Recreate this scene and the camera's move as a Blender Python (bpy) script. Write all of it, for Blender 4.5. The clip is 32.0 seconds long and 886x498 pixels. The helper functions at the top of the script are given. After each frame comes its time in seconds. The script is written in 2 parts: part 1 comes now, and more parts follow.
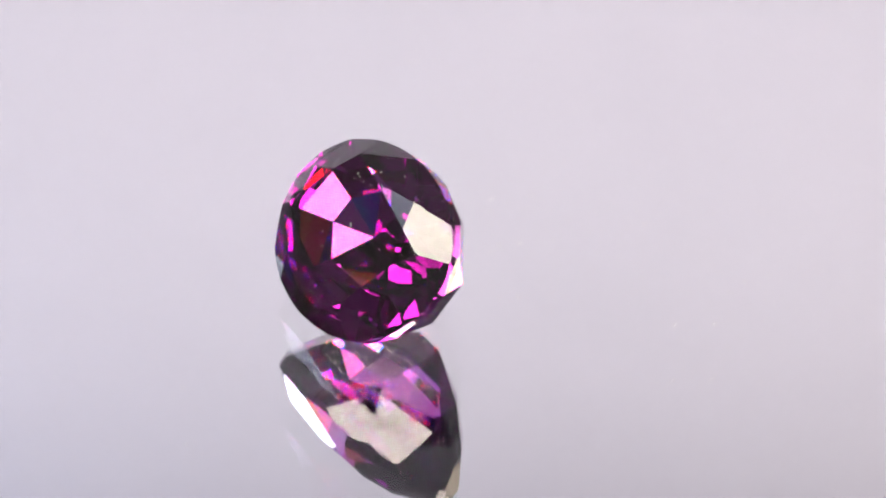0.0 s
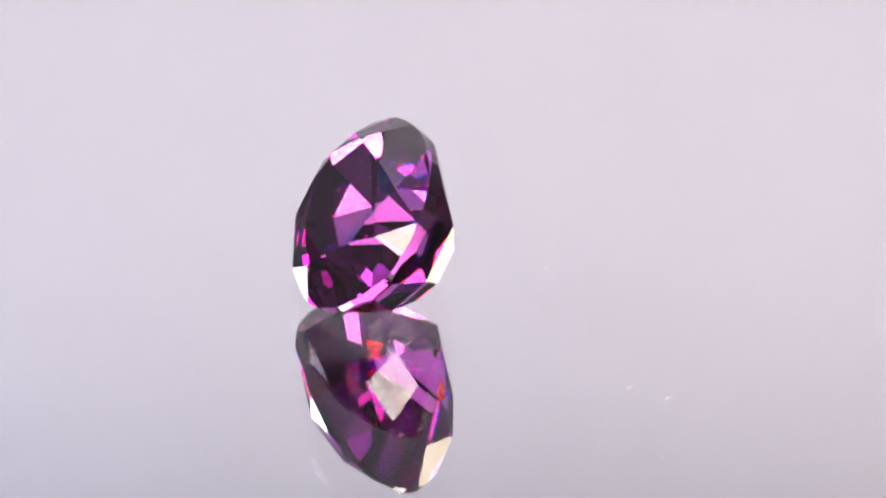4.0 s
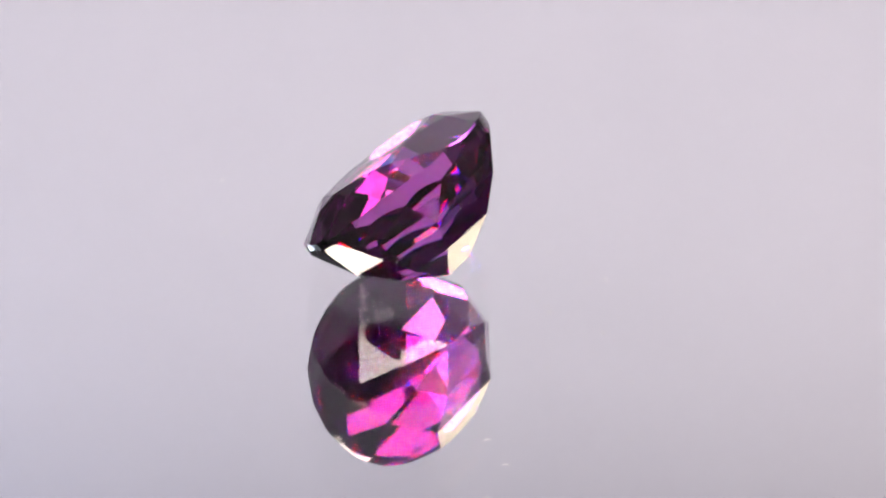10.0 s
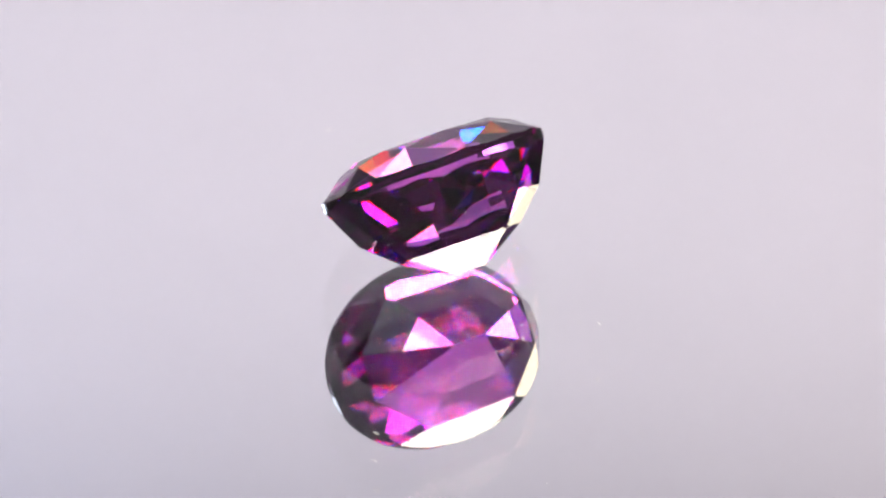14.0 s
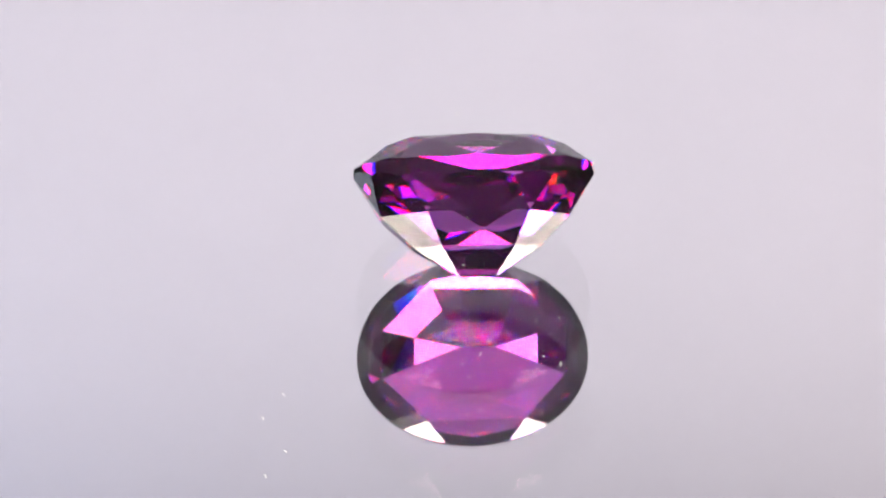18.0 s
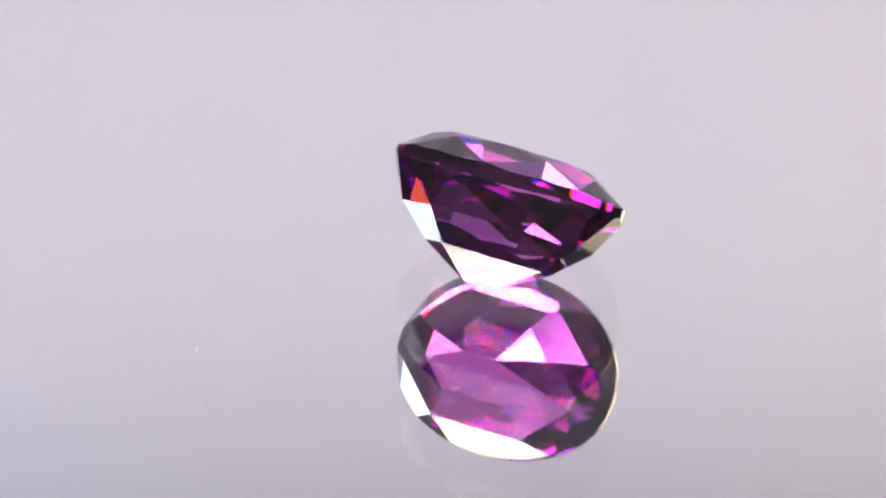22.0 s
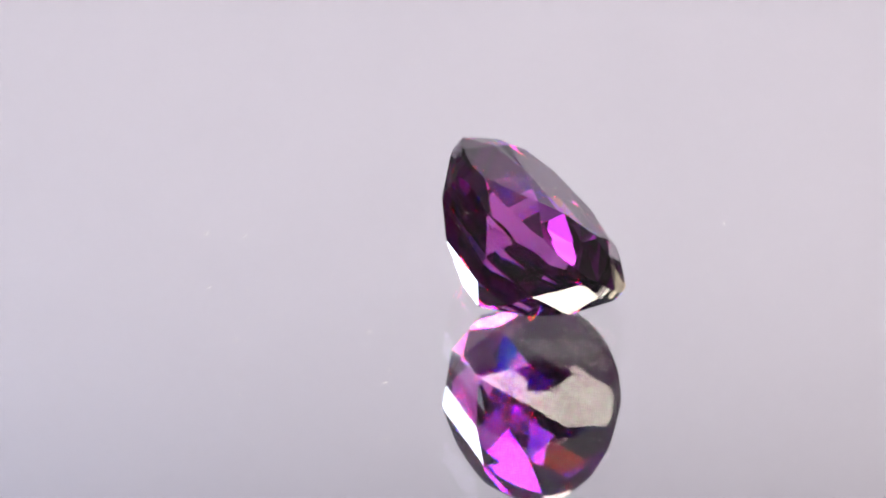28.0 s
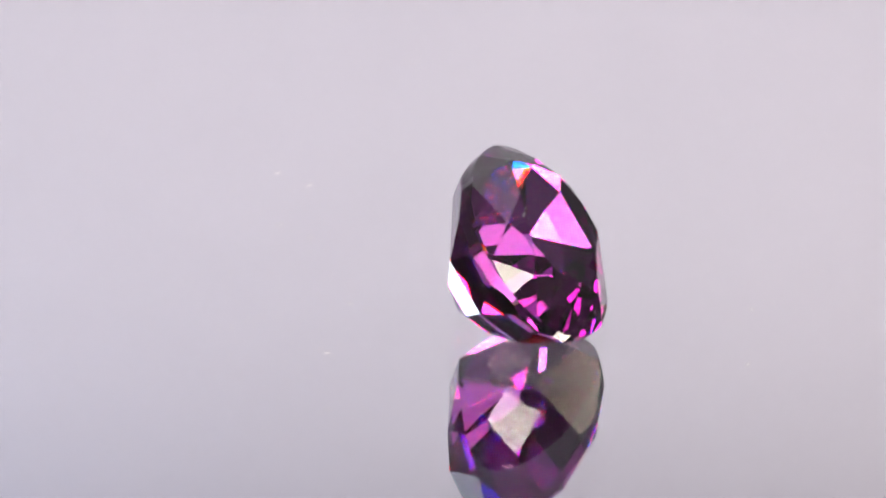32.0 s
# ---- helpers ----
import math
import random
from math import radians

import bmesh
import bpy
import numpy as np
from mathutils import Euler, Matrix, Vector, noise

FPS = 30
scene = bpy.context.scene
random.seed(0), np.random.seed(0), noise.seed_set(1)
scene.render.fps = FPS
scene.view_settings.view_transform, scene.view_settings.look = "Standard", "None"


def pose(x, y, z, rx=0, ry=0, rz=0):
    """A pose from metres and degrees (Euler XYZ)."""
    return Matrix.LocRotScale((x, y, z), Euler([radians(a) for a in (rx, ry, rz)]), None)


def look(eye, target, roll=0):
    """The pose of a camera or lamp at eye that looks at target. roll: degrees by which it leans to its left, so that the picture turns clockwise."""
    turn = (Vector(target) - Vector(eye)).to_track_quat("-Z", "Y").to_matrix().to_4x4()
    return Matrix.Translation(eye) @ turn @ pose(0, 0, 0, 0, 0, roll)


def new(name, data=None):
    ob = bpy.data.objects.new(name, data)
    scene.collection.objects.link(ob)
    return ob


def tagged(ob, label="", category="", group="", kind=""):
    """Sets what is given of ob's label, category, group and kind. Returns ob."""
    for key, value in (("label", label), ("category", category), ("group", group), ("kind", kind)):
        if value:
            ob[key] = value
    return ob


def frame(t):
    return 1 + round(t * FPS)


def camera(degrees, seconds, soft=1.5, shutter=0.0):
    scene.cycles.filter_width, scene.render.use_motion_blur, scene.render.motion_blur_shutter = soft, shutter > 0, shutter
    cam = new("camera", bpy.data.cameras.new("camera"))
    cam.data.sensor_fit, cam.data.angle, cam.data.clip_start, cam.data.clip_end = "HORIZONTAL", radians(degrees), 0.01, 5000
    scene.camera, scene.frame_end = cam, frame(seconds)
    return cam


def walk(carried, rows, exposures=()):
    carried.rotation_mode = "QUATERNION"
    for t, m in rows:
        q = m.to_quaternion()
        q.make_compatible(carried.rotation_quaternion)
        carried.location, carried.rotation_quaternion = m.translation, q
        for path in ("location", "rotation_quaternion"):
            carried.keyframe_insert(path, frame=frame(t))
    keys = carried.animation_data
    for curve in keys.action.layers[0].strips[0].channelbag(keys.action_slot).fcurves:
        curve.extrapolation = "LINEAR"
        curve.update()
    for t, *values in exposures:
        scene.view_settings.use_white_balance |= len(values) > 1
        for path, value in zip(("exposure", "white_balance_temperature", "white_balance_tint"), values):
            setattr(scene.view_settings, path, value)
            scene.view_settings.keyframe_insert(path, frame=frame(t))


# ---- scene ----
MM = 0.001

# ---- camera: it stands still over a small mirror turntable ----
PATH_EYE = (0.0, -100.362 * MM, 81.0955 * MM)
PATH_TARGET = (-0.30899 * MM, 2.47811 * MM, 0.0)
cam = camera(14.42, 32.0, soft=2.1)
walk(cam, [(0.0, look(PATH_EYE, PATH_TARGET, 0.03)), (32.0, look(PATH_EYE, PATH_TARGET, 0.03))], exposures=[(0.0, 0.18), (7.2, 0.18), (7.8, 0.06), (11.1, 0.06), (11.9, 0.18), (21.1, 0.18), (21.9, 0.05), (32.0, 0.05)])

TURN = -6.7408  # degrees per second, clockwise from above


def turned(t):
    return Matrix.Rotation(radians(TURN * t), 4, "Z")


# ---- world: a dim room round the light table ----
world = bpy.data.worlds.new("room_light")
scene.world = world
world.use_nodes = True
world.node_tree.nodes["Background"].inputs[0].default_value = (0.56, 0.56, 0.64, 1)
world.node_tree.nodes["Background"].inputs[1].default_value = 0.16


# lamps: the middle of an overhead front, its width and depth; for the strips the azimuth, elevation and distance as seen from the stone, width, height and roll
KEY_LIGHT, WARM_LIGHT, COOL_LIGHT = 11.5, 4.6, 9.0
TOP_BOX = (0.0230, -0.0485, 0.350, 0.520, 0.141)
RIGHT_BOX = (0.3120, -0.0350, 0.350, 0.048, 0.154)
LEFT_BOX = (-0.2890, -0.1330, 0.350, 0.072, 0.084)
WARM_BOX = (46.0, 44.5, 0.40, 0.300, 0.101, -40)
COOL_BOX = (142.8, 45.1, 0.40, 0.294, 0.106, 14)
PANEL_X = 0.46
BACK_LEAN = 25
BACK_Y, BACK_LOW, BACK_HIGH, BACK_HALF = 0.130, -0.0345, 0.385, 0.09


# ---- materials ----
def material(name):
    m = bpy.data.materials.new(name)
    m.use_nodes = True
    return m, m.node_tree.nodes, m.node_tree.links


def node(nodes, kind, **values):
    n = nodes.new(kind)
    for key, value in values.items():
        n.inputs[key.replace("_", " ")].default_value = value
    return n


def plain(name, colour, rough, grain=0.0, scale=200.0, bump=0.0, metal=0.0):
    """A surface with a two-scale tone variation and a fine relief."""
    m, nodes, links = material(name)
    b = nodes["Principled BSDF"]
    b.inputs["Roughness"].default_value = rough
    b.inputs["Metallic"].default_value = metal
    co = nodes.new("ShaderNodeTexCoord")
    fine = node(nodes, "ShaderNodeTexNoise", Scale=scale, Detail=5.0, Roughness=0.6)
    wide = node(nodes, "ShaderNodeTexNoise", Scale=scale / 14, Detail=3.0)
    add = nodes.new("ShaderNodeMath")
    ramp = nodes.new("ShaderNodeValToRGB")
    links.new(co.outputs["Object"], fine.inputs["Vector"])
    links.new(co.outputs["Object"], wide.inputs["Vector"])
    links.new(fine.outputs["Fac"], add.inputs[0])
    links.new(wide.outputs["Fac"], add.inputs[1])
    half = nodes.new("ShaderNodeMath")
    half.operation = "MULTIPLY"
    half.inputs[1].default_value = 0.5
    links.new(add.outputs[0], half.inputs[0])
    links.new(half.outputs[0], ramp.inputs[0])
    ramp.color_ramp.elements[0].position, ramp.color_ramp.elements[1].position = 0.3, 0.7
    ramp.color_ramp.elements[0].color = (*[c * (1 - grain) for c in colour], 1)
    ramp.color_ramp.elements[1].color = (*[min(1, c * (1 + grain)) for c in colour], 1)
    links.new(ramp.outputs[0], b.inputs["Base Color"])
    if bump:
        bp = node(nodes, "ShaderNodeBump", Strength=bump, Distance=0.0002)
        links.new(fine.outputs["Fac"], bp.inputs["Height"])
        links.new(bp.outputs[0], b.inputs["Normal"])
    return m


def glow(name, colour, strength, rim=1.0, start=(0.5, 0.5), middle=(0.5, 0.5)):
    """A lit diffuser cloth: even round its middle up to the share start of its half width and height, dimming from there to the share rim at its edges."""
    m, nodes, links = material(name)
    nodes.remove(nodes["Principled BSDF"])
    e = node(nodes, "ShaderNodeEmission", Color=(*colour, 1))
    co = nodes.new("ShaderNodeTexCoord")
    axes = nodes.new("ShaderNodeSeparateXYZ")
    links.new(co.outputs["Generated"], axes.inputs[0])
    falls = []
    for i, s in enumerate(start):
        off = nodes.new("ShaderNodeMath")
        off.operation = "SUBTRACT"
        off.inputs[1].default_value = middle[i]
        size = nodes.new("ShaderNodeMath")
        size.operation = "ABSOLUTE"
        fall = nodes.new("ShaderNodeMapRange")
        fall.interpolation_type = "SMOOTHSTEP"
        for k, v in ((1, 0.5 * s), (2, 0.5), (3, 1.0), (4, 0.0)):
            fall.inputs[k].default_value = v
        links.new(axes.outputs[i], off.inputs[0])
        links.new(off.outputs[0], size.inputs[0])
        links.new(size.outputs[0], fall.inputs[0])
        falls.append(fall)
    both = nodes.new("ShaderNodeMath")
    both.operation = "MULTIPLY"
    links.new(falls[0].outputs[0], both.inputs[0])
    links.new(falls[1].outputs[0], both.inputs[1])
    level = nodes.new("ShaderNodeMath")
    level.operation = "MULTIPLY_ADD"
    level.inputs[1].default_value, level.inputs[2].default_value = strength * (1 - rim), strength * rim
    links.new(both.outputs[0], level.inputs[0])
    links.new(level.outputs[0], e.inputs["Strength"])
    links.new(e.outputs[0], nodes["Material Output"].inputs[0])
    return m


def garnet(name, bands_):
    """Purple garnet: refracted colour bands for its fire, white surface gloss, and a purple tint on what is thrown back inside."""
    m, nodes, links = material(name)
    nodes.remove(nodes["Principled BSDF"])
    out = nodes["Material Output"]
    bent = None
    for ior, colour in bands_:
        one = node(nodes, "ShaderNodeBsdfRefraction", Color=(*colour, 1), Roughness=0.0, IOR=ior)
        if bent:
            both = nodes.new("ShaderNodeAddShader")
            links.new(bent.outputs[0], both.inputs[0])
            links.new(one.outputs[0], both.inputs[1])
            one = both
        bent = one
    fresnel = node(nodes, "ShaderNodeFresnel", IOR=1.76)
    ramp = nodes.new("ShaderNodeValToRGB")
    ramp.color_ramp.elements[0].position, ramp.color_ramp.elements[0].color = 0.97, (1, 1, 1, 1)
    ramp.color_ramp.elements[1].position, ramp.color_ramp.elements[1].color = 1.0, (*GEM_INSIDE, 1)
    gloss = node(nodes, "ShaderNodeBsdfGlossy", Roughness=0.0)
    links.new(fresnel.outputs[0], ramp.inputs[0])
    links.new(ramp.outputs[0], gloss.inputs["Color"])
    mix = nodes.new("ShaderNodeMixShader")
    links.new(fresnel.outputs[0], mix.inputs[0])
    links.new(bent.outputs[0], mix.inputs[1])
    links.new(gloss.outputs[0], mix.inputs[2])
    # a thin film of dust: an even trace and patches of fine grains
    co = nodes.new("ShaderNodeTexCoord")
    grains = node(nodes, "ShaderNodeTexNoise", Scale=9000.0, Detail=2.0, Roughness=0.7)
    patches = node(nodes, "ShaderNodeTexNoise", Scale=420.0, Detail=3.0)
    links.new(co.outputs["Object"], grains.inputs["Vector"])
    links.new(co.outputs["Object"], patches.inputs["Vector"])
    spots = nodes.new("ShaderNodeMapRange")
    for k, v in ((1, 0.60), (2, 0.78), (3, 0.0), (4, DUST_GRAINS)):
        spots.inputs[k].default_value = v
    links.new(grains.outputs["Fac"], spots.inputs[0])
    some = nodes.new("ShaderNodeMath")
    some.operation = "MULTIPLY"
    links.new(spots.outputs[0], some.inputs[0])
    links.new(patches.outputs["Fac"], some.inputs[1])
    film = nodes.new("ShaderNodeMath")
    film.inputs[1].default_value = DUST_FILM
    links.new(some.outputs[0], film.inputs[0])
    dust = node(nodes, "ShaderNodeBsdfDiffuse", Color=(0.8, 0.79, 0.8, 1))
    veil = nodes.new("ShaderNodeMixShader")
    links.new(film.outputs[0], veil.inputs[0])
    links.new(mix.outputs[0], veil.inputs[1])
    links.new(dust.outputs[0], veil.inputs[2])
    links.new(veil.outputs[0], out.inputs[0])
    return m


DUST_FILM, DUST_GRAINS = 0.008, 0.09
GEM_RED, GEM_GREEN, GEM_BLUE = 0.810, 0.365, 0.79
GEM_INSIDE = (0.65, 0.26, 0.61)
GARNET = garnet("purple_garnet", ((1.760, (GEM_RED, GEM_GREEN, GEM_BLUE)),))
GARNET_FIRE = garnet("purple_garnet_fire", ((1.748, (GEM_RED, 0, 0)), (1.760, (0, GEM_GREEN, 0)), (1.773, (0, 0, GEM_BLUE))))
SILVER = plain("mirror_silver", (0.93, 0.91, 0.92), 0.0, metal=1.0)
GLASS, nodes_, links_ = material("mirror_glass")
b_ = nodes_["Principled BSDF"]
b_.inputs["Base Color"].default_value = (0.985, 0.995, 0.99, 1)
b_.inputs["Transmission Weight"].default_value = 1.0
b_.inputs["Roughness"].default_value = 0.0
b_.inputs["IOR"].default_value = 1.52
PAPER = plain("backdrop_paper", (0.515, 0.513, 0.660), 0.9, grain=0.02, scale=60, bump=0.1)
CLOTH_WHITE = plain("grey_cloth", (0.12, 0.115, 0.125), 0.9, grain=0.03, scale=150, bump=0.2)
CLOTH = plain("dark_cloth", (0.03, 0.03, 0.032), 0.9, grain=0.2, scale=300, bump=0.3)
BLACK = plain("black_plastic", (0.02, 0.02, 0.022), 0.45, grain=0.15, scale=400)
LINT = plain("pale_dust", (0.95, 0.95, 0.94), 0.8, grain=0.1, scale=3000)
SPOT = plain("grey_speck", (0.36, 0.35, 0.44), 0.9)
KEY = glow("key_diffuser", (1.0, 0.905, 0.775), KEY_LIGHT, 0.75, (0.8, 0.8))
DIM = glow("dim_diffuser", (1.0, 0.905, 0.775), KEY_LIGHT * 0.55, 0.2, (0.5, 0.6))
WARM = glow("warm_diffuser", (1.0, 0.86, 0.64), WARM_LIGHT, 0.3, (0.7, 0.6))
COOL = glow("cool_diffuser", (0.74, 0.86, 1.0), COOL_LIGHT, 0.12, (0.2, 0.5), (0.31, 0.65))


# ---- mesh helpers ----
def shape(verts, faces):
    bm = bmesh.new()
    vs = [bm.verts.new(v) for v in verts]
    for f in faces:
        bm.faces.new([vs[i] for i in f])
    return bm


def part(name, bm, mat, parent=None, label=""):
    """Links a bmesh as one mesh object under a thing or a part."""
    me = bpy.data.meshes.new(name)
    bm.to_mesh(me)
    bm.free()
    me.materials.append(mat)
    ob = new(name, me)
    ob.parent = parent
    if label:
        ob["label"] = label
    return ob


def disc(r, z0, z1, n=128, bevel=0.0):
    """A round plate between two heights, with an optional bevel on both rims."""
    rings = [(r - bevel, z0), (r, z0 + bevel), (r, z1 - bevel), (r - bevel, z1)] if bevel else [(r, z0), (r, z1)]
    verts, faces = [], []
    for rr, z in rings:
        verts += [(rr * math.cos(2 * math.pi * i / n), rr * math.sin(2 * math.pi * i / n), z) for i in range(n)]
    for k in range(len(rings) - 1):
        for i in range(n):
            j = (i + 1) % n
            faces.append((k * n + i, k * n + j, k * n + n + j, k * n + n + i))
    faces.append(tuple(range(n))[::-1])
    faces.append(tuple(range((len(rings) - 1) * n, len(rings) * n)))
    return shape(verts, faces)


def slab(w, d, h, bevel=0.0):
    """A box centred on its base, its edges rounded."""
    bm = bmesh.new()
    bmesh.ops.create_cube(bm, size=1, matrix=Matrix.Translation((0, 0, h / 2)) @ Matrix.Diagonal((w, d, h, 1)))
    if bevel:
        bmesh.ops.bevel(bm, geom=bm.edges[:], offset=bevel, segments=3, affect="EDGES", profile=0.5)
    return bm


# ---- the setting ----
def surroundings():
    r = 1.2
    ground = tagged(part("ground", shape([(-r, -r, -0.0352), (r, -r, -0.0352), (r, r, -0.0352), (-r, r, -0.0352)], [(0, 1, 2, 3)]), CLOTH),
                    "dark cloth spread under the turntable", "table", kind="structure")
    # a white paper sheet leaning behind the turntable, its foot swept forward
    n, r, lean = 12, 0.06, radians(BACK_LEAN)
    prof = [(BACK_Y - 0.10, BACK_LOW)]
    for i in range(n + 1):
        a = (math.pi / 2 - lean) * i / n
        prof.append((BACK_Y - 0.05 + r * math.sin(a), BACK_LOW + r - r * math.cos(a)))
    y0, z0 = prof[-1]
    prof.append((y0 + (BACK_HIGH - z0) * math.tan(lean), BACK_HIGH))
    bm = shape([(x, y, z) for y, z in prof for x in (-BACK_HALF, BACK_HALF)], [(2 * i, 2 * i + 1, 2 * i + 3, 2 * i + 2) for i in range(len(prof) - 1)])
    bm.normal_update()
    bmesh.ops.solidify(bm, geom=bm.faces[:], thickness=0.0006)
    tagged(part("backdrop", bm, PAPER), "pale lavender paper sheet leaning behind the turntable", "backdrop", kind="structure")
    # unseen grey cloth panels added to shape the stone's reflections; front open to dark room
    for name, x, lab in (("added_panel_left", -PANEL_X, "unseen grey cloth panel added beside the stone for its reflections"), ("added_panel_right", PANEL_X, "unseen grey cloth panel added beside the stone for its reflections")):
        bm = slab(0.002, 0.62, 0.62)
        bmesh.ops.translate(bm, verts=bm.verts[:], vec=(x, 0.12, -0.0345))
        tagged(part(name, bm, CLOTH_WHITE), lab, "tent wall", kind="structure")
    return ground


def softbox(pose_, w, h, mat, label, foot):
    """A lamp box with a glowing front cloth, on a stand that leans up to its back."""
    root = tagged(new("softbox"), label, "lamp", group="studio softboxes")
    root.matrix_world = pose_
    t, d = 0.003, 0.06
    part("diffuser", shape([(-w / 2, -h / 2, 0), (w / 2, -h / 2, 0), (w / 2, h / 2, 0), (-w / 2, h / 2, 0)], [(3, 2, 1, 0)]), mat, root, "glowing white front cloth")
    for x0, x1, y0, y1 in ((-w / 2 - t, -w / 2, -h / 2 - t, h / 2 + t), (w / 2, w / 2 + t, -h / 2 - t, h / 2 + t), (-w / 2, w / 2, -h / 2 - t, -h / 2), (-w / 2, w / 2, h / 2, h / 2 + t)):
        bm = slab(x1 - x0, y1 - y0, d, 0.001)
        bmesh.ops.translate(bm, verts=bm.verts[:], vec=((x0 + x1) / 2, (y0 + y1) / 2, -0.004))
        part("side_panel", bm, BLACK, root)
    bm = slab(w, h, 0.004)
    bmesh.ops.translate(bm, verts=bm.verts[:], vec=(0, 0, d - 0.006))
    part("back_panel", bm, BLACK, root)
    inv = pose_.inverted()
    top, low = Vector((0, 0, d - 0.003)), inv @ Vector((*foot, -0.034))
    high = inv @ Vector((*foot, (pose_ @ top).z))
    for name, a, b, r in (("pole", low, high, 0.006), ("arm", high, top, 0.005)):
        bm = disc(r, 0, (b - a).length, 20, 0.0005)
        bm.transform(Matrix.Translation(a) @ (b - a).to_track_quat("Z", "Y").to_matrix().to_4x4())
        part(name, bm, BLACK, root)
    bm = disc(0.06, -0.0352, -0.030, 48, 0.001)
    bm.transform(inv @ Matrix.Translation((*foot, 0)))
    part("base_plate", bm, BLACK, root)
    return root


def aimed(az, el, dist, roll):
    e, a = radians(el), radians(az)
    return look(Vector((math.cos(e) * math.cos(a), math.cos(e) * math.sin(a), math.sin(e))) * dist, (0, 0, 0), roll)


def turntable():
    """The round mirror: glass over a silvered back, on a black turning plate."""
    root = tagged(new("mirror_turntable"), "round glass mirror lying on a turning black display plate", "turntable")
    part("glass", disc(R_PLATE, -T_GLASS, 0.0, bevel=0.0003), GLASS, root, "clear glass of the mirror").visible_shadow = False
    part("silvering", disc(R_PLATE - 0.0004, -T_GLASS - 0.0002, -T_GLASS - 0.00005), SILVER, root, "silvered back of the mirror")
    part("plate", disc(R_PLATE + 0.004, -T_GLASS - 0.008, -T_GLASS - 0.0004, bevel=0.001), BLACK, root)
    part("foot", disc(R_PLATE * 0.7, -0.0352, -T_GLASS - 0.0082, bevel=0.001), BLACK, root)
    return root


# ---- the stone ----
# cutting chart, facet by facet: azimuth, slope and distance from the middle of the stone, in degrees and millimetres; crown rows slope up, pavilion rows down
# the long side that faces the glass is cut flatter at its middle row, and the stone rests on that facet
CROWN = {
    "table": ((147.58, 0.13, 2.68),),
    "long_bezel": ((91.02, 32.77, 3.277), (-90.26, 32.55, 3.332)),
    "corner_bezel": ((44.95, 32.36, 3.598), (137.77, 31.74, 3.581), (-136.59, 31.84, 3.604), (-43.69, 31.69, 3.617)),
    "end_bezel": ((2.01, 30.81, 3.735), (-179.94, 30.78, 3.748)),
    "long_star": ((75.64, 14.37, 3.047), (107.48, 15.15, 3.058), (-107.21, 14.63, 3.064), (-72.39, 14.1, 3.075)),
    "end_star": ((23.86, 19.39, 3.38), (158.44, 19.76, 3.375), (-157.44, 19.28, 3.381), (-22.64, 18.81, 3.379))}
CROWN_BREAKS = {
    "long_inner_break": ((79.51, 42.96, 3.529), (101.03, 42.98, 3.522), (-101.12, 41.78, 3.67), (-78.83, 42.32, 3.59)),
    "long_outer_break": ((63.53, 42.6, 3.704), (118.57, 43.15, 3.725), (-117.74, 42.02, 3.84), (-62.13, 42.22, 3.76)),
    "end_inner_break": ((13.37, 36.54, 3.921), (166.56, 36.32, 3.939), (-166.68, 36.01, 3.935), (-13.22, 35.77, 3.936)),
    "end_outer_break": ((36.4, 36.67, 3.797), (145.27, 36.19, 3.788), (-144.27, 36.23, 3.801), (-35.23, 35.82, 3.814))}
PAVILION_LOWER = {
    "long_lower": ((89.82, 34.24, 1.97), (-91.66, 32.86, 2.041)),
    "corner_lower": ((44.1, 33.6, 2.234), (135.27, 33.76, 2.268), (-137.05, 33.6, 2.298), (-43.96, 33.1, 2.277)),
    "end_lower": ((1.37, 31.42, 2.375), (179.58, 32.34, 2.41)),
    "long_middle": ((90.03, 48.74, 2.016), (-90.68, 44.48, 2.114)),
    "corner_middle": ((44.54, 46.64, 2.376), (134.57, 47.01, 2.41), (-136.69, 46.49, 2.46), (-45.22, 45.46, 2.403)),
    "end_middle": ((-0.18, 44.19, 2.591), (179.05, 44.89, 2.627))}
PAVILION_UPPER = {
    "long_upper": ((90.04, 57.72, 2.219), (-91.05, 56.75, 2.347)),
    "corner_upper": ((44.88, 58.49, 2.72), (134.74, 58.33, 2.737), (-136.15, 57.11, 2.791), (-45.48, 57.52, 2.761)),
    "end_upper": ((-1.11, 57.86, 3.07), (177.94, 57.93, 3.083)),
    "long_side_break": ((68.71, 68.58, 2.852), (111.83, 67.72, 2.856), (-110.35, 66.64, 2.942), (-69.31, 67.33, 2.95)),
    "end_side_break": ((22.19, 65.42, 3.323), (157.22, 64.38, 3.286), (-157.14, 64.07, 3.355), (-22.62, 64.56, 3.32))}
# the girdle is a little fuller on the side that faces the glass
GIRDLE_A, GIRDLE_B, GIRDLE_FULL, GIRDLE_P, GIRDLE_N = 4.46, 3.35, 3.72, 2.03, 240


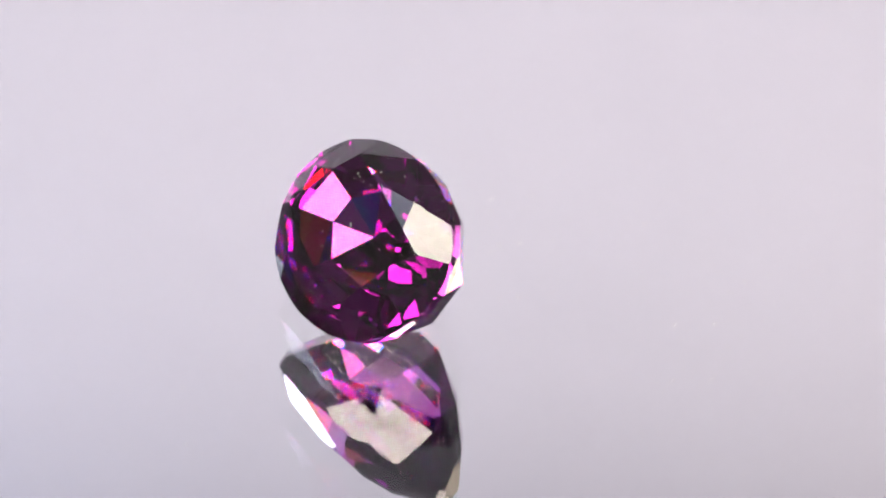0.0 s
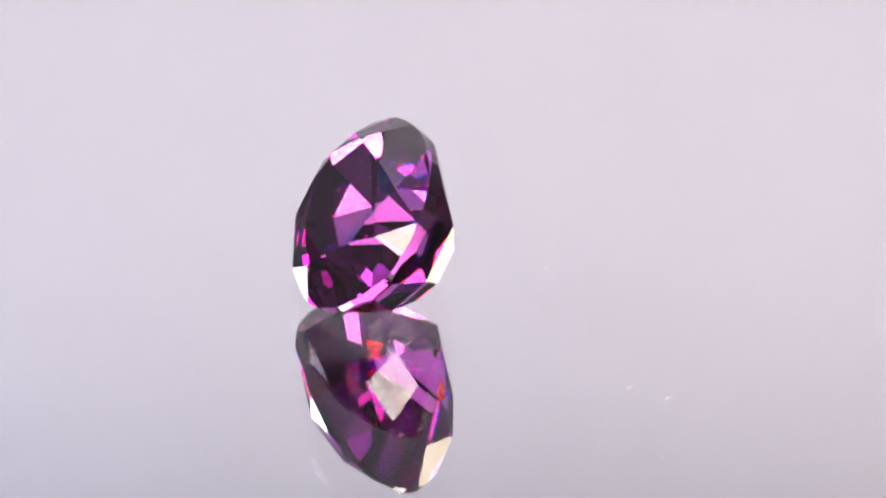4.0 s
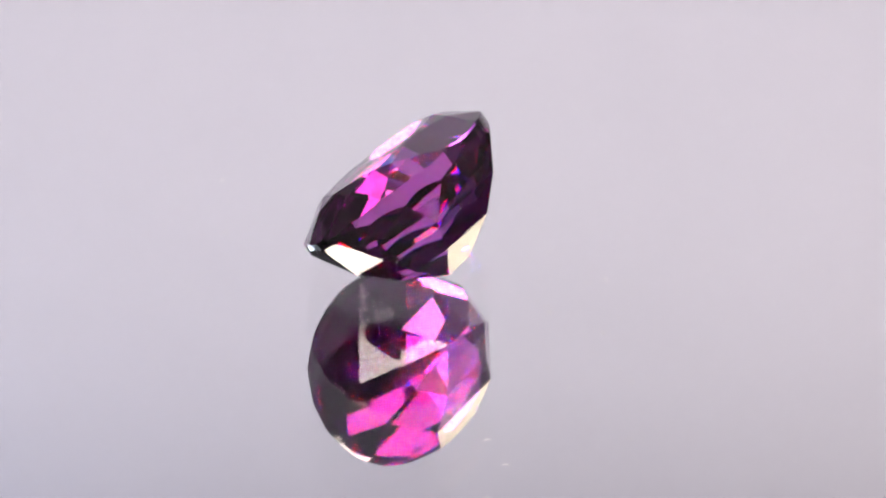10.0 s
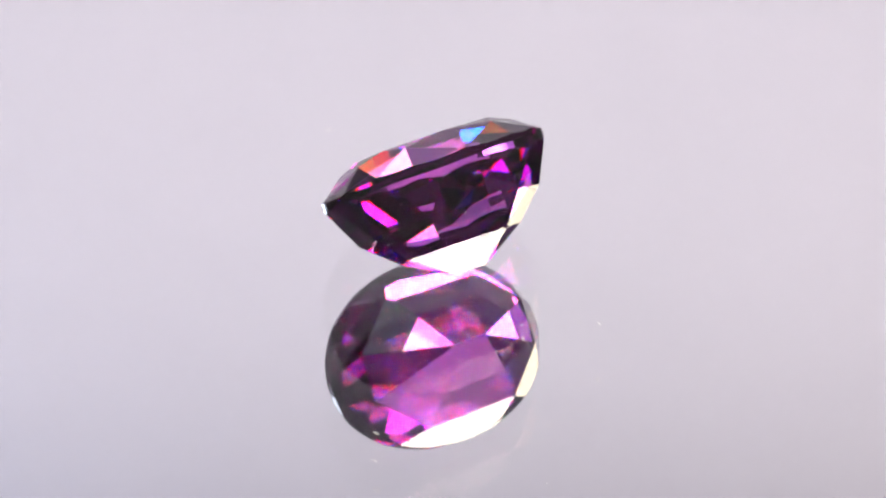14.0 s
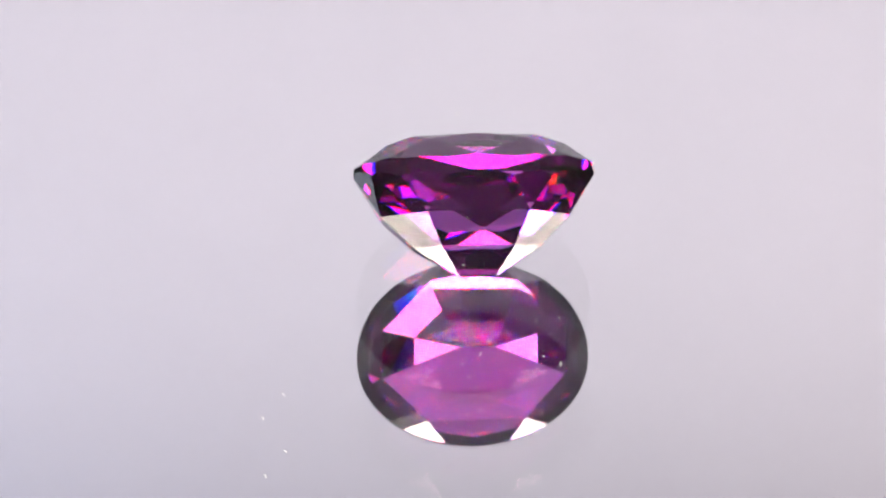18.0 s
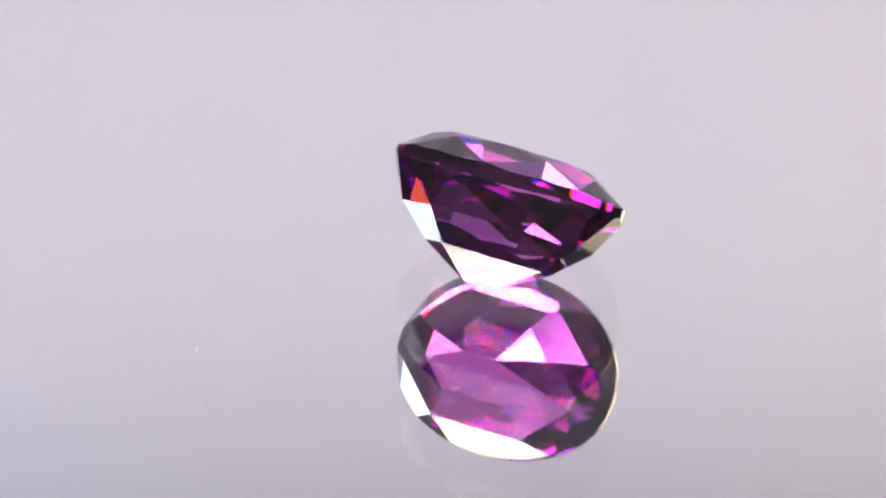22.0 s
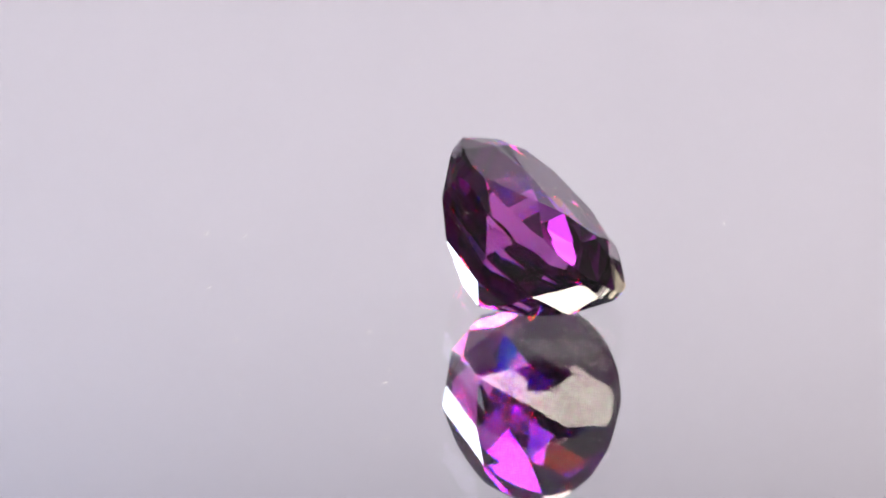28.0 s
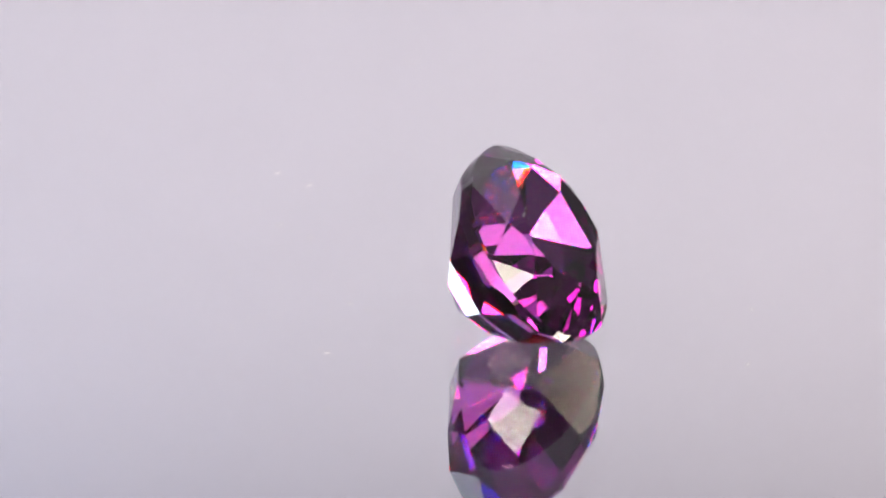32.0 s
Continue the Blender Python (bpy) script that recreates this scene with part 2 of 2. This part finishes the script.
def chart_planes():
    """Every facet of the stone as (name, outward normal, distance)."""
    planes = []
    for chart, up in ((CROWN, 1), (CROWN_BREAKS, 1), (PAVILION_LOWER, -1), (PAVILION_UPPER, -1)):
        for name, rows in chart.items():
            for az, slope, d in rows:
                a, s = radians(az), radians(slope)
                planes.append((name + "_facet", Vector((math.sin(s) * math.cos(a), math.sin(s) * math.sin(a), up * math.cos(s))), d))
    for i in range(GIRDLE_N):
        w = 2 * math.pi * (i + 0.5) / GIRDLE_N
        c, s = math.cos(w), math.sin(w)
        b = GIRDLE_B if s > 0 else GIRDLE_FULL
        x = math.copysign(abs(c) ** (2 / GIRDLE_P), c) * GIRDLE_A
        y = math.copysign(abs(s) ** (2 / GIRDLE_P), s) * b
        m = Vector((math.copysign(abs(x / GIRDLE_A) ** (GIRDLE_P - 1), x) / GIRDLE_A, math.copysign(abs(y / b) ** (GIRDLE_P - 1), y) / b, 0)).normalized()
        planes.append(("girdle", m, m.x * x + m.y * y))
    return planes


def cut_stone():
    """Cuts a rough block by every plane of the chart; gives the facets with their corners."""
    bm = bmesh.new()
    bmesh.ops.create_cube(bm, size=14)
    tag = bm.faces.layers.int.new("facet")
    for f in bm.faces:
        f[tag] = -1
    planes = chart_planes()
    for k, (name, m, d) in enumerate(planes):
        cut = bmesh.ops.bisect_plane(bm, geom=bm.verts[:] + bm.edges[:] + bm.faces[:], dist=1e-5, plane_co=m * d, plane_no=m, clear_outer=True)
        rim = [e for e in cut["geom_cut"] if isinstance(e, bmesh.types.BMEdge) and e.is_boundary]
        rim = rim or [e for e in bm.edges if e.is_boundary]
        if len(rim) > 2:
            for f in bmesh.ops.contextual_create(bm, geom=rim)["faces"]:
                f[tag] = k
                if f.normal.dot(m) < 0:
                    f.normal_flip()
    facets = []
    for f in bm.faces:
        f.normal_update()
        name, m, d = planes[f[tag]]
        cs = [v.co.copy() for v in f.verts]
        if f.normal.dot(m) < 0:
            cs.reverse()
        facets.append((name, cs))
    bm.free()
    return facets


def gemstone():
    root = tagged(new("gemstone"), "oval faceted deep purple garnet lying tilted on a mirror", "gemstone")
    below = [n + "_facet" for n in (*PAVILION_LOWER, *PAVILION_UPPER)]
    # the rim is left in stretches between the places where crown and pavilion meet
    stretches = []
    for name, cs in cut_stone():
        cs = [c * MM for c in cs]
        if name == "girdle":
            corners = {tuple(round(v * 1e7) for v in c) for c in cs}
            touching = [q for q in stretches if q[0] & corners]
            stretches = [q for q in stretches if not q[0] & corners]
            stretches.append((corners.union(*(q[0] for q in touching)), [cs] + [f for q in touching for f in q[1]]))
        else:
            part(name, shape(cs, [tuple(range(len(cs)))]), GARNET_FIRE if name in below else GARNET, root)
    for _, rim in stretches:
        starts = [sum(len(q) for q in rim[:i]) for i in range(len(rim))]
        bm = shape([c for cs in rim for c in cs], [tuple(range(a, a + len(cs))) for a, cs in zip(starts, rim)])
        bmesh.ops.remove_doubles(bm, verts=bm.verts[:], dist=2e-7)
        part("girdle", bm, GARNET, root, "narrow polished rim of the stone")
    return root


def gem_pose():
    """Where the stone lies when the clip begins: its middle, long axis and table direction."""
    az, el, roll = radians(123.702), radians(45.654), radians(-0.617)
    u = Vector((math.cos(az), math.sin(az), 0))
    h = Vector((-math.sin(az), math.cos(az), 0))
    n = h * math.cos(el) + Vector((0, 0, 1)) * math.sin(el)
    v = u.cross(n)
    u, v = u * math.cos(roll) + v * math.sin(roll), v * math.cos(roll) - u * math.sin(roll)
    base = Vector((-1.0033, 0.4740, 0.6933)) + n * 2.0
    m = Matrix((-u, v, n)).transposed().to_4x4()
    return Matrix.Translation(base * MM) @ m


R_PLATE, T_GLASS = 0.060, 0.00257


# ---- camera sensor dust, put on the backdrop as specks ----
def sensor_dust_specks():
    """Tiny dark specks added on the paper for sensor dust: across and height."""
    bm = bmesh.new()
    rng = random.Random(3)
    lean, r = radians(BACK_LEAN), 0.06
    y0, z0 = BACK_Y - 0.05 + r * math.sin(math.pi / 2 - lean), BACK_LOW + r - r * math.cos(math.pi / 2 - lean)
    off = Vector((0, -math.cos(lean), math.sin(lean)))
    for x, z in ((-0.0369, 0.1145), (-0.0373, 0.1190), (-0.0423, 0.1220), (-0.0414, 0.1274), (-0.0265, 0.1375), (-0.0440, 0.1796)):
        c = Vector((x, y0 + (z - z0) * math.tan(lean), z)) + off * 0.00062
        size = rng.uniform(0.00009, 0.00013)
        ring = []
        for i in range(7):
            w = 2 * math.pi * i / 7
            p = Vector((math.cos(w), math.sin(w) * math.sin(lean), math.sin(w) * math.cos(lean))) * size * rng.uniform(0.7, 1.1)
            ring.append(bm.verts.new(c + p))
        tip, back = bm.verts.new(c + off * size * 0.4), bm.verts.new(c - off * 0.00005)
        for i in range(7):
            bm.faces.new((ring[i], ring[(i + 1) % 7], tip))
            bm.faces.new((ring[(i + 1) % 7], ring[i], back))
    return tagged(part("specks", bm, SPOT), "tiny dark specks put on the lavender paper for camera sensor dust", "dirt", kind="stuff")


# ---- dust on the glass and on the stone ----
def speck(bm, rng, c, size, thin, turn):
    """A rough little crumb about c, in millimetres."""
    n, ring = 6, []
    for i in range(n):
        w = 2 * math.pi * i / n + rng.uniform(-0.3, 0.3)
        p = Vector((size * math.cos(w), size * thin * math.sin(w), 0)) * rng.uniform(0.6, 1.0)
        p.rotate(Euler((0, 0, radians(turn))))
        ring.append(bm.verts.new((c + p) * MM))
    top = bm.verts.new((c + Vector((0, 0, size * 0.5))) * MM)
    low = bm.verts.new((c - Vector((0, 0, min(size * 0.4, 0.011)))) * MM)
    for i in range(n):
        bm.faces.new((ring[i], ring[(i + 1) % n], top))
        bm.faces.new((ring[(i + 1) % n], ring[i], low))


def fibre(bm, rng, c, length, bend, turn, r=0.012, up=None):
    """A thin bent thread about c, lying flat or on a slope whose normal is up."""
    n, k = 9, 5
    q = up.to_track_quat("Z", "Y") if up else None
    rows = []
    for i in range(n):
        f = i / (n - 1) - 0.5
        p = Vector((length * f, bend * length * (1 - 4 * f * f) + rng.uniform(-0.006, 0.006), 0))
        p.rotate(Euler((0, 0, radians(turn))))
        rr = r * (1 - 1.1 * f * f)
        row = []
        for j in range(k):
            w = 2 * math.pi * j / k
            o = Vector((rr * math.cos(w) * -math.sin(radians(turn)), rr * math.cos(w) * math.cos(radians(turn)), rr * math.sin(w) + r))
            v = p + o
            if q:
                v = q @ v
            row.append(bm.verts.new((c + v) * MM))
        rows.append(row)
    for a, b in zip(rows, rows[1:]):
        for j in range(k):
            bm.faces.new((a[j], a[(j + 1) % k], b[(j + 1) % k], b[j]))
    bm.faces.new(rows[0][::-1])
    bm.faces.new(rows[-1])


# threads: radius and angle on the glass, length, bend and direction
THREADS = ((8.40, -13.8, 0.26, 0.05, 62), (9.84, -11.4, 0.27, 0.28, 60), (3.79, 47.3, 0.16, 0.3, 20), (5.73, 74.5, 0.24, 0.1, 30), (11.03, 210.2, 0.2, 0.2, 100))
CRUMBS = ((8.28, 28.8, 0.062), (4.25, 99.5, 0.05), (3.24, 56.3, 0.045), (8.69, -8.8, 0.035), (10.29, -0.4, 0.035), (10.86, 3.1, 0.04), (4.93, 38.8, 0.04), (11.81, 4.6, 0.035), (5.03, 72.9, 0.04))


def dust():
    """Lint and specks that ride on the glass."""
    bm = bmesh.new()
    rng = random.Random(5)

    def at(r, a, z=0.0):
        return Vector((r * math.cos(radians(a)), r * math.sin(radians(a)), z))

    for r, a, length, bend, turn in THREADS:
        fibre(bm, rng, at(r, a), length, bend, turn)
    for r, a, size in CRUMBS:
        speck(bm, rng, at(r, a, 0.011), size, 0.7, rng.uniform(0, 180))
    for i in range(60):
        speck(bm, rng, at(15 * math.sqrt(rng.uniform(0.02, 1)), rng.uniform(0, 360), 0.011), rng.uniform(0.010, 0.022), rng.uniform(0.4, 1), rng.uniform(0, 180))
    return tagged(part("dust", bm, LINT), "fine pale dust and lint lying on the mirror glass", "dust", kind="stuff")


def lint():
    """Crumbs and a thread that cling to the stone's facets, in the stone's own space."""
    bm = bmesh.new()
    rng = random.Random(8)
    planes = chart_planes()

    def cling(p, lift=0.004):
        # moves a point of the stone onto the facet nearest to it
        name, m, d = max(planes, key=lambda f: p.dot(f[1]) - f[2])
        return p + m * (d - p.dot(m) + lift), m

    for p, size in (((-1.12, 1.68, 2.64), 0.03), ((-0.95, 1.62, 2.64), 0.035), ((-0.65, 1.59, 2.64), 0.025), ((0.32, -0.7, 2.64), 0.02), ((-0.5, -0.2, 2.64), 0.018),
                    ((-2.35, -1.05, -0.97), 0.04), ((0.51, 0.54, -2.03), 0.045), ((-0.12, -0.2, -2.26), 0.03), ((-0.09, 0.82, -1.85), 0.022), ((0.38, 2.33, -0.46), 0.045),
                    ((0.01, 1.4, -1.46), 0.025), ((3.07, 0.82, -0.62), 0.035), ((0.39, 2.69, 2.3), 0.025), ((-0.44, 2.26, 2.51), 0.03), ((-0.85, 2.77, 2.23), 0.025), ((1.37, -1.52, -1.33), 0.03)):
        c, m = cling(Vector(p))
        speck(bm, rng, c, size, 0.6, rng.uniform(0, 180))
        for i in range(3):
            o = Vector((rng.gauss(0, 0.5), rng.gauss(0, 0.5), rng.gauss(0, 0.5)))
            speck(bm, rng, cling(Vector(p) + o)[0], rng.uniform(0.007, 0.014), 0.7, rng.uniform(0, 180))
    c, m = cling(Vector((0.11, 0.1, 2.64)))
    fibre(bm, rng, c, 0.22, 0.1, 70, 0.007, m)
    return tagged(part("lint", bm, LINT), "pale lint clinging to the garnet's facets", "dust", kind="stuff")


surroundings()
softbox(pose(*TOP_BOX[:3], rz=1.5), *TOP_BOX[3:], KEY, "long overhead softbox lamp with a warm white front", (0.0, 0.36))
softbox(pose(*RIGHT_BOX[:3]), *RIGHT_BOX[3:], DIM, "narrow overhead softbox lamp with a dim warm front", (0.42, -0.056))
softbox(pose(*LEFT_BOX[:3]), *LEFT_BOX[3:], DIM, "narrow overhead softbox lamp with a dim warm front", (-0.40, -0.06))
softbox(aimed(*WARM_BOX[:3], WARM_BOX[5]), *WARM_BOX[3:5], WARM, "strip softbox lamp with a warm white front on a stand", (0.34, 0.36))
softbox(aimed(*COOL_BOX[:3], COOL_BOX[5]), *COOL_BOX[3:5], COOL, "broad softbox lamp with a cool white front on a stand", (-0.40, 0.28))
TABLE = turntable()
STONE = gemstone()
sensor_dust_specks()
DUST = dust()
STONE_LINT = lint()
STONE_START = gem_pose()


def motions():
    times = [i * 0.5 for i in range(65)]
    walk(TABLE, [(t, turned(t)) for t in times])
    walk(DUST, [(t, turned(t)) for t in times])
    walk(STONE_LINT, [(t, turned(t) @ STONE_START) for t in times])
    walk(STONE, [(t, turned(t) @ STONE_START) for t in times])


motions()
